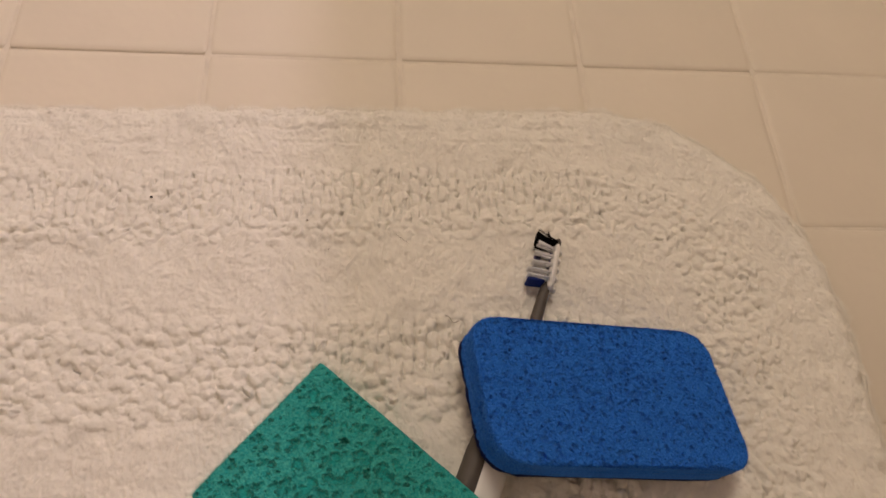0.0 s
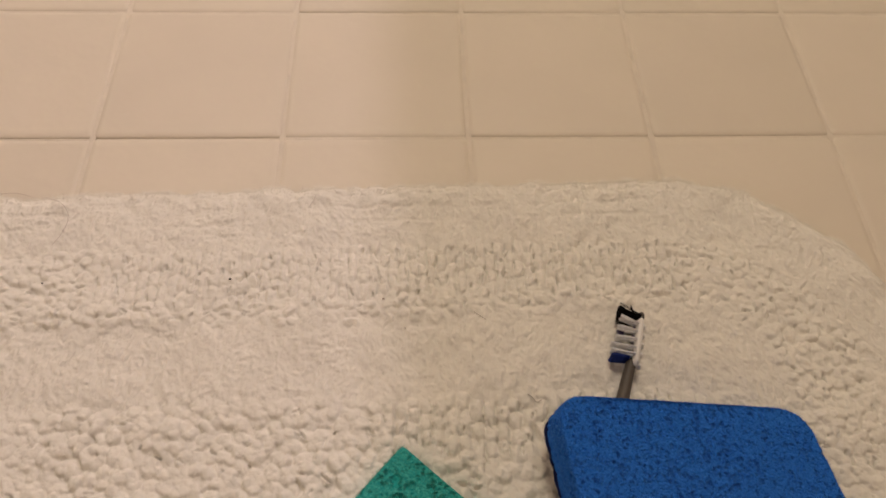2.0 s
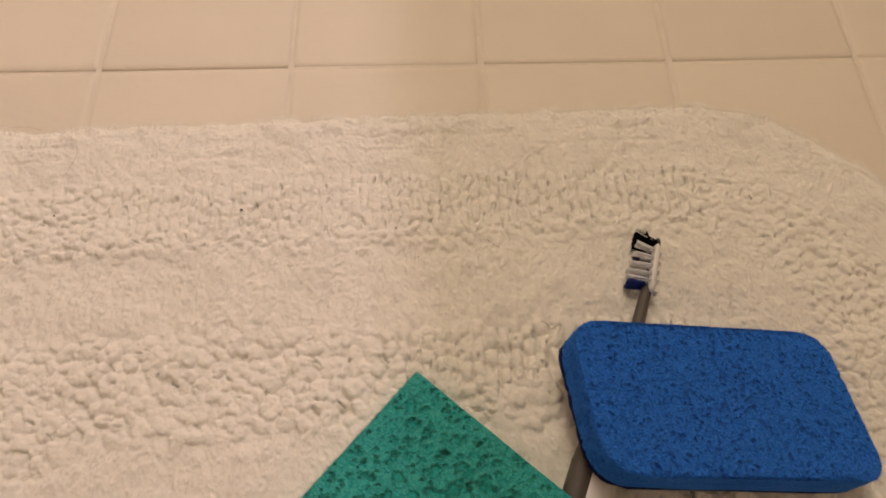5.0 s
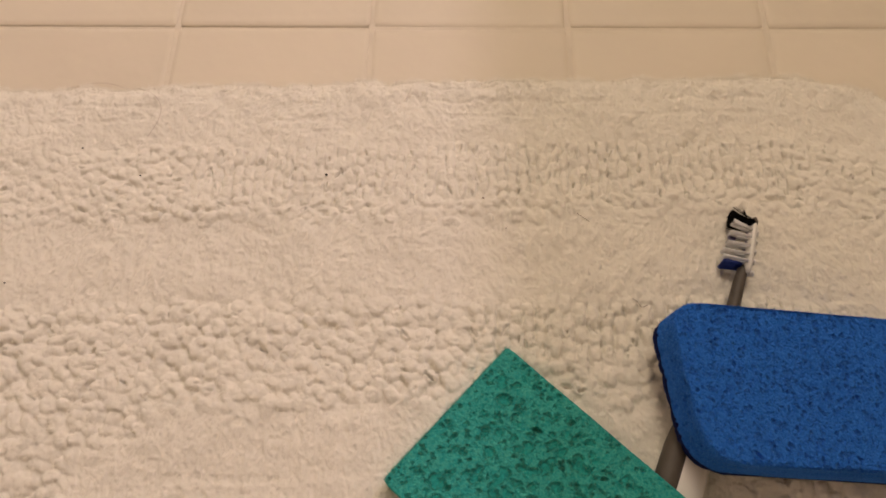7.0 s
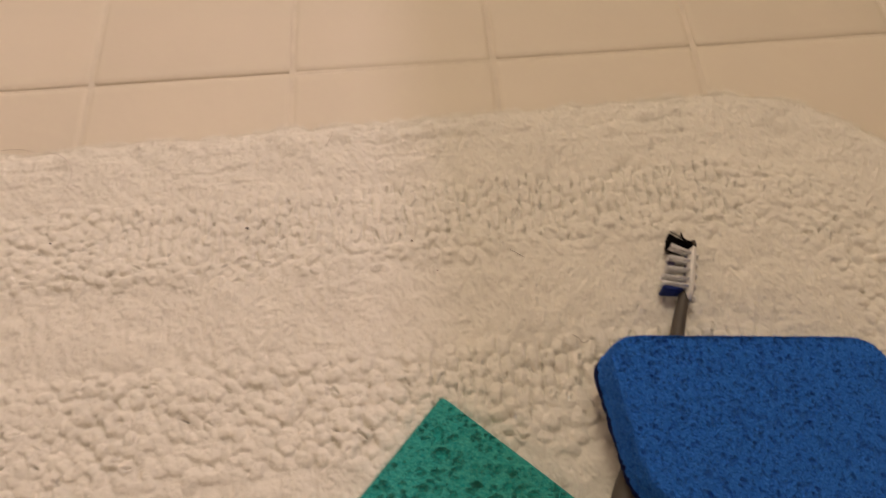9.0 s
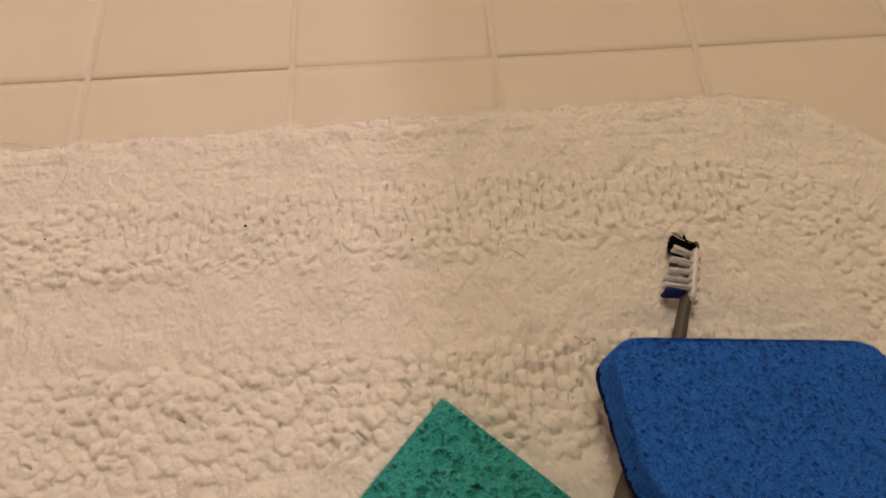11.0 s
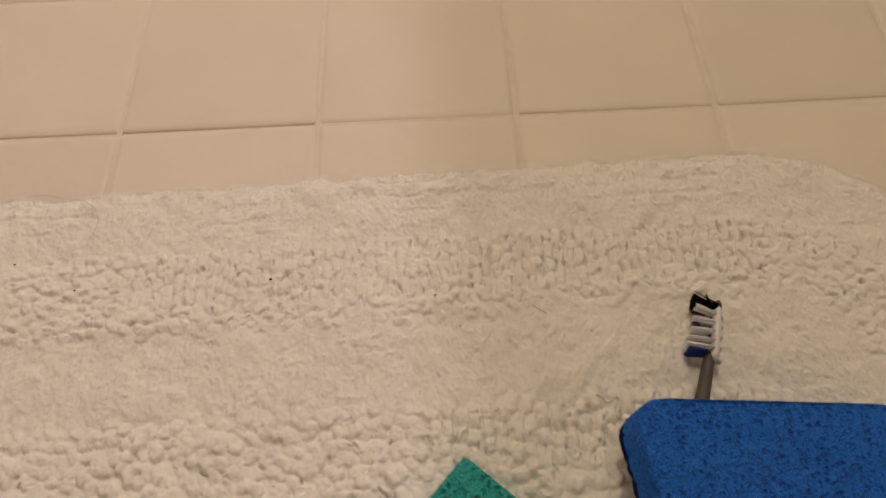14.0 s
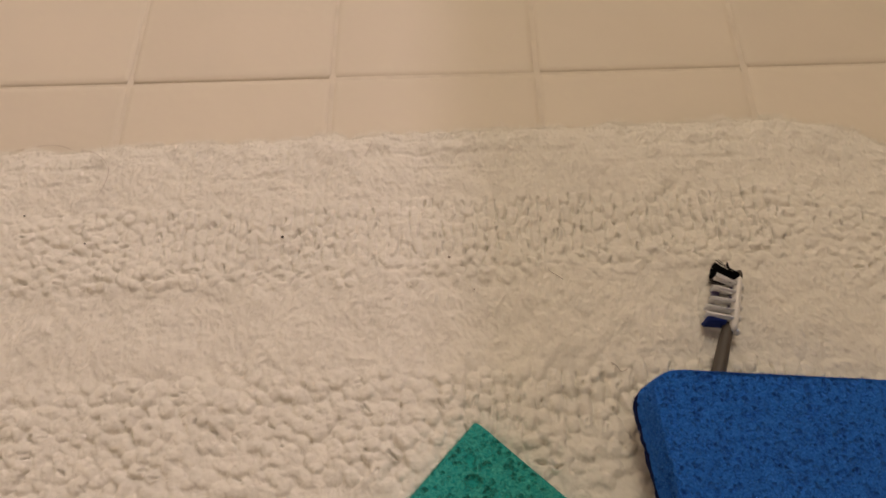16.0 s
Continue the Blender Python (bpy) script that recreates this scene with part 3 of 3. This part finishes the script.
def green_sponge():
    rng = np.random.RandomState(23)
    w, l = 0.0735, 0.112
    outline, at = rounded_outline([(0, 0), (l, 0), (l, w), (0, w)], [0.0022] * 4, 700)
    spots = sponge_spots(rng, 0, l, 0, w, ((2600, 0.0003, 0.0006, 0.9, 0.8), (520, 0.0006, 0.0012, 0.95, 0.8), (150, 0.0011, 0.0020, 0.55, 0.8), (95, 0.0018, 0.0034, 0.42, 0.8), (30, 0.0009, 0.0018, 1.5, 0.8)))
    spots = [s for s in spots if not (s[2] > 0.0012 and (s[0] < 0.008 or s[1] > w - 0.006))]
    sides = sponge_spots(rng, 0, at[-1], 0, 0.012, ((700, 0.0003, 0.0008, 0.9, 0.0), (120, 0.0008, 0.0016, 0.7, 0.0)))
    thing = tagged(new("sponge"), "green cellulose sponge with large open pores", "sponge")
    me = sponge_mesh("body", outline, 0.0115, spots, sides, GREEN, GREEN_PORE_SHADE, 80, bevel=0.0009, cell=0.0003, tiers=22, warp=1.35)
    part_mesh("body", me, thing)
    sponge_fuzz(me, GREEN_FIBRE, thing, 80000, 72, 0.0014)
    return thing


# long side runs from the far tip down to the lower right, short side to the lower left
tip, down = Vector((-0.0375, -0.1905, 0.0125)), Vector((0.738, -0.675, 0.058)).normalized()
across = Vector((-0.679, -0.733, -0.020))
across = (across - across.dot(down) * down).normalized()
up = down.cross(-across).normalized()
green = green_sponge()
green.matrix_world = Matrix.Translation(tip + across * 0.0735) @ Matrix((down, -across, up)).transposed().to_4x4()


# ---- toothbrush, lying on its side ----
def toothbrush():
    thing = tagged(new("toothbrush"), "grey and white toothbrush lying on its side under the sponges", "toothbrush")
    rng = random.Random(4)
    Z0 = 0.0178
    head0, head1 = Vector((0.0679, -0.1539, Z0)), Vector((0.07485, -0.1285, Z0))
    axis = (head1 - head0).normalized()
    out = Vector((-axis.y, axis.x, 0)).normalized()
    # neck, swelling into the handle
    line = [head0 + axis * 0.003 + out * 0.0008, (0.0664, -0.1522, Z0), (0.0640, -0.1580, Z0), (0.0597, -0.1695, Z0 + 0.0004), (0.0550, -0.180, Z0 + 0.001), (0.045, -0.200, Z0 + 0.0015), (0.0385, -0.2125, Z0 + 0.0015)]
    v, f = tube(line, [0.0019, 0.0024, 0.0026, 0.0029, 0.0034, 0.0040, 0.0044], 14)
    part_mesh("neck", mesh_of("neck", v, f, GREY_RUBBER), thing, "smooth grey neck")
    line = [(0.0435, -0.2025), (0.0400, -0.2130), (0.0365, -0.2220), (0.0320, -0.2330), (0.0255, -0.2490), (0.0175, -0.2690), (0.0100, -0.2870), (0.0060, -0.2960), (0.0050, -0.2985)]
    v, f = tube([(x + 0.0012, y, 0.0178) for x, y in line], [0.0035, 0.0058, 0.0080, 0.0090, 0.0092, 0.0090, 0.0080, 0.0058, 0.002], 18, squash=(1.0, 0.64))
    part_mesh("handle", mesh_of("handle", v, f, WHITE_PLASTIC), thing, "thick white plastic handle")
    line = [(0.0330, -0.2195), (0.0315, -0.2235), (0.0285, -0.2300), (0.0230, -0.2430), (0.0145, -0.2630), (0.0085, -0.2780), (0.006, -0.2850)]
    v, f = tube([(x - 0.0002, y, 0.0206) for x, y in line], [0.0024, 0.0047, 0.0052, 0.0053, 0.0053, 0.0042, 0.001], 14, squash=(1.0, 0.80))
    part_mesh("grip", mesh_of("grip", v, f, GREY_RUBBER), thing, "grey rubber grip strip")
    # head: a narrow plate on edge, with knobs on its back and a grey tip
    c = [head0 - axis * 0.0005, head0 + axis * 0.002, head0.lerp(head1, 0.5), head1 - axis * 0.003, head1 - axis * 0.001]
    v, f = tube([p + out * 0.0002 for p in c], [0.0012, 0.0019, 0.0020, 0.0019, 0.0012], 12, squash=(1.0, 2.4))
    head = part_mesh("head", mesh_of("head", v, f, WHITE_PLASTIC), thing, "white brush head")
    for t in (0.02, 0.24, 0.43, 0.62, 0.80):
        bm = bmesh.new()
        bmesh.ops.create_uvsphere(bm, u_segments=10, v_segments=8, radius=0.0011)
        bmesh.ops.transform(bm, matrix=Matrix.Translation(head0.lerp(head1, t) - out * 0.0019) @ Matrix.Diagonal((1.0, 1.3, 2.2, 1)), verts=bm.verts)
        part("knob", bm, WHITE_PLASTIC, head)
    v, f = tube([head1 - axis * 0.002, head1 - axis * 0.0002, head1 + axis * 0.0014, head1 + axis * 0.0020], [0.0017, 0.0018, 0.0013, 0.0004], 10, squash=(1.0, 2.2))
    part_mesh("head_tip", mesh_of("head_tip", v, f, GREY_RUBBER), thing, "grey rubber tip")

    def tuft(root, way, length, half_w, half_z, count, mat, spread=0.10, thick=0.00016, label="", droop=0.0, arch=0.0):
        verts, faces = [], []
        for _ in range(count):
            a, r = rng.uniform(0, 2 * math.pi), math.sqrt(rng.random())
            off = axis * (half_w * r * math.cos(a)) + Vector((0, 0, half_z * r * math.sin(a)))
            start = root + off
            end = start + way * length * rng.uniform(0.92, 1.03) + off * spread * rng.uniform(0.5, 2.5) - axis * droop * rng.uniform(0.5, 1.2)
            end += Vector([rng.gauss(0, 0.00015) for _ in range(3)])
            q1, q2 = start.lerp(end, 0.4) + axis * arch, start.lerp(end, 0.75) + axis * arch * 0.9
            tv, tf = tube([start, q1, q2, end], [thick, thick, thick, thick * 0.85], 4)
            base = len(verts)
            verts += tv
            faces += [tuple(i + base for i in face) for face in tf]
        return part_mesh("tuft", mesh_of("tuft", verts, faces, mat), thing, label)

    # white rows with grey ones behind them, darkened for the shade in the gaps, a violet-tipped one, blue at the neck
    # and a frayed black one at the tip
    for t, slant, long in ((0.17, -0.06, 0.0108), (0.30, -0.07, 0.0112), (0.46, -0.09, 0.0097), (0.62, 0.02, 0.0091), (0.77, 0.26, 0.0088)):
        root = head0.lerp(head1, t) + out * 0.0012
        for dz in (0.0042, 0.0012):
            tuft(root + Vector((0, 0, dz)), (out + axis * slant).normalized(), long, 0.00046, 0.0009, 70, WHITE_NYLON, spread=0.2, label="white nylon tuft")
    for t in (0.235, 0.38, 0.54, 0.70):
        root = head0.lerp(head1, t) + out * 0.0012
        tuft(root + Vector((0, 0, -0.0020)), (out + axis * 0.02).normalized(), 0.0088, 0.0012, 0.0013, 60, SHADED_NYLON, spread=0.25, label="grey-white nylon tuft, darkened for the shade between rows")
    tuft(head0.lerp(head1, 0.60) + out * 0.0070 + Vector((0, 0, 0.0008)), (out + axis * 0.05).normalized(), 0.0032, 0.0012, 0.0012, 26, VIOLET_NYLON, spread=0.25, label="violet nylon bristle tips")
    # violet stubs stand in for the shade between the bristle roots
    for t in (0.38, 0.54, 0.70):
        tuft(head0.lerp(head1, t) + out * 0.0014 + Vector((0, 0, 0.0006)), out, 0.0018, 0.0011, 0.0010, 14, VIOLET_NYLON, spread=0.2, label="violet stubs in place of shade between bristle roots")
    for dz in (0.0030, 0.0004, -0.0022):
        tuft(head0.lerp(head1, 0.10) + out * 0.0034 + Vector((0, 0, dz)), (out - axis * 0.10).normalized(), 0.0082, 0.0005, 0.0012, 70, BLUE_NYLON, spread=0.25, label="dark blue nylon tuft")
    for dz in (0.0032, 0.0006, -0.0022):
        tuft(head0.lerp(head1, 0.93) + out * 0.0004 + Vector((0, 0, dz)), (out + axis * 0.15).normalized(), 0.0106, 0.0014, 0.0012, 130, BLACK_NYLON, spread=0.85,
             label="frayed black nylon tuft", arch=-0.0005)
    tuft(head0.lerp(head1, 0.95) + out * 0.0035 + Vector((0, 0, 0.003)), (out * 0.5 + axis).normalized(), 0.0052, 0.0005, 0.0004, 5, BLACK_NYLON, label="stray black bristles")
    return thing


toothbrush()


# ---- hairs, lint and specks on the mat and floor ----
def strand(name, points, radius, mat, label, category, lift=0.0006):
    pts = []
    for n in range(len(points) - 1):
        a, b = Vector((*points[n], 0)), Vector((*points[n + 1], 0))
        before = Vector((*points[max(n - 1, 0)], 0))
        after = Vector((*points[min(n + 2, len(points) - 1)], 0))
        for i in range(8):
            t = i / 8
            p = 0.5 * (2 * a + (b - before) * t + (2 * before - 5 * a + 4 * b - after) * t * t + (3 * a - before - 3 * b + after) * t ** 3)
            pts.append(p)
    pts.append(Vector((*points[-1], 0)))
    spots = []
    for p in pts:
        top = mat_top(p.x, p.y) if mat_depth(np.array(p.x), np.array(p.y)) > 0 else 0.0003
        spots.append((p.x, p.y, top + lift))
    v, f = tube(spots, [radius] * len(spots), 4)
    return tagged(new(name, mesh_of(name, v, f, mat)), label, category)


def speck(x, y, size, mat, label="tiny dark speck caught on the white mat"):
    bm = bmesh.new()
    bmesh.ops.create_icosphere(bm, subdivisions=2, radius=size)
    for v in bm.verts:
        v.co = Vector((v.co.x * 1.3, v.co.y, v.co.z * 0.6)) * (1 + 0.35 * noise.noise(v.co * 2500))
    me = bpy.data.meshes.new("lint_speck")
    bm.to_mesh(me)
    bm.free()
    me.materials.append(mat)
    ob = tagged(new("lint_speck", me), label, "lint", group="specks on the mat")
    ob.location = (x, y, mat_top(x, y) + size * 0.3)
    return ob


strand("hair", [(-0.277, -0.047), (-0.263, -0.042), (-0.245, -0.040), (-0.224, -0.050), (-0.211, -0.060), (-0.209, -0.071), (-0.213, -0.081)], 0.000065, HAIR,
       "long thin brown hair lying across the mat's edge", "hair")
strand("hair", [(-0.0872, -0.059), (-0.0850, -0.055), (-0.0838, -0.051)], 0.00007, HAIR, "short curled brown hair on the white mat", "hair")
strand("thread", [(0.018, -0.1645), (0.0205, -0.166), (0.022, -0.168), (0.0245, -0.1672)], 0.00016, GREY_FLUFF, "bit of grey thread on the white mat", "thread")
strand("thread", [(-0.004, -0.122), (-0.001, -0.1245), (0.0015, -0.1265)], 0.00014, GREY_FLUFF, "bit of grey thread on the white mat", "thread")
for x, y, size, mat in ((-0.1225, -0.1025, 0.00055, DARK_FLUFF), (-0.244, -0.088, 0.00038, DARK_FLUFF), (-0.212, -0.104, 0.00038, DARK_FLUFF), (-0.2635, -0.160, 0.00038, DARK_FLUFF),
                        (-0.0475, -0.1145, 0.0005, GREY_FLUFF), (-0.037, -0.130, 0.0003, GREY_FLUFF)):
    speck(x, y, size, mat)


# ---- floor tiles ----
def tile_mesh(seed):
    rng = random.Random(seed)
    hx, hy = PITCH / 2 - 0.0006, PITCH / 2 - 0.0006
    rings = ((0.0, 0.0014, -0.0060), (0.0, 0.0014, -0.0012), (0.0009, 0.0018, -0.00036), (0.0036, 0.0030, 0.0))
    verts, faces = [], []
    for inset, cut, z in rings:
        s, r = hx - inset, hy - inset
        for x, y in ((s, r - cut), (s - cut, r), (-s + cut, r), (-s, r - cut), (-s, -r + cut), (-s + cut, -r), (s - cut, -r), (s, -r + cut)):
            verts.append((x + rng.uniform(-1, 1) * 0.00012, y + rng.uniform(-1, 1) * 0.00012, z))
    for r in range(len(rings) - 1):
        for k in range(8):
            q = (k + 1) % 8
            faces.append((r * 8 + k, r * 8 + q, r * 8 + 8 + q, r * 8 + 8 + k))
    faces.append(tuple(range(24, 32)))
    return mesh_of("tile", verts, faces, TILE)


TILES = [tile_mesh(n) for n in range(5)]
rng = random.Random(8)
far_verts, far_faces = [], []
for i in range(-10, 10):
    for j in range(-13, 11):
        cx, cy = (i + 0.5) * PITCH, (j + 0.5) * PITCH
        if not (x0 + 0.05 < cx < x1 - 0.05 and y0 + 0.05 < cy < y1 - 0.05):
            continue
        m = pose(cx + rng.gauss(0, 0.0003), cy + rng.gauss(0, 0.0003), rng.gauss(0, 0.00012) - 0.0002, rng.gauss(0, 0.13), rng.gauss(0, 0.13), rng.gauss(0, 0.2) + rng.choice((0, 180)))
        if j == 0 and i <= -2:
            m = pose(cx, cy + 0.0002, 0.0, -0.08, 0, 0)
        me = rng.choice(TILES)
        if -6 <= i <= 4 and -6 <= j <= 5:
            tile = new("tile", me)
            tile.parent = floor
            tile.matrix_basis = m
        else:
            base = len(far_verts)
            far_verts += [m @ v.co for v in me.vertices]
            far_faces += [tuple(k + base for k in p.vertices) for p in me.polygons]
tagged(part_mesh("far_tiles", mesh_of("far_tiles", far_verts, far_faces, TILE), floor), kind="stuff")

# grout, worn out of one joint
bm = bmesh.new()
for i in range(-9, 10):
    box(bm, i * PITCH - 0.0017, i * PITCH + 0.0017, y0 + 0.06, y1 - 0.06, -0.0045, -0.00068 - 0.0001 * (i % 3))
for j in range(-12, 11):
    for i in range(-10, 10):
        low = 0.00025 if j == 0 and i <= -2 else 0.0
        box(bm, i * PITCH + 0.0017, (i + 1) * PITCH - 0.0017, j * PITCH - 0.0013, j * PITCH + 0.0013, -0.0045, -0.0010 - low - rng.uniform(0, 0.0003))
tagged(part("grout", bm, GROUT, floor, smooth=False), kind="stuff")
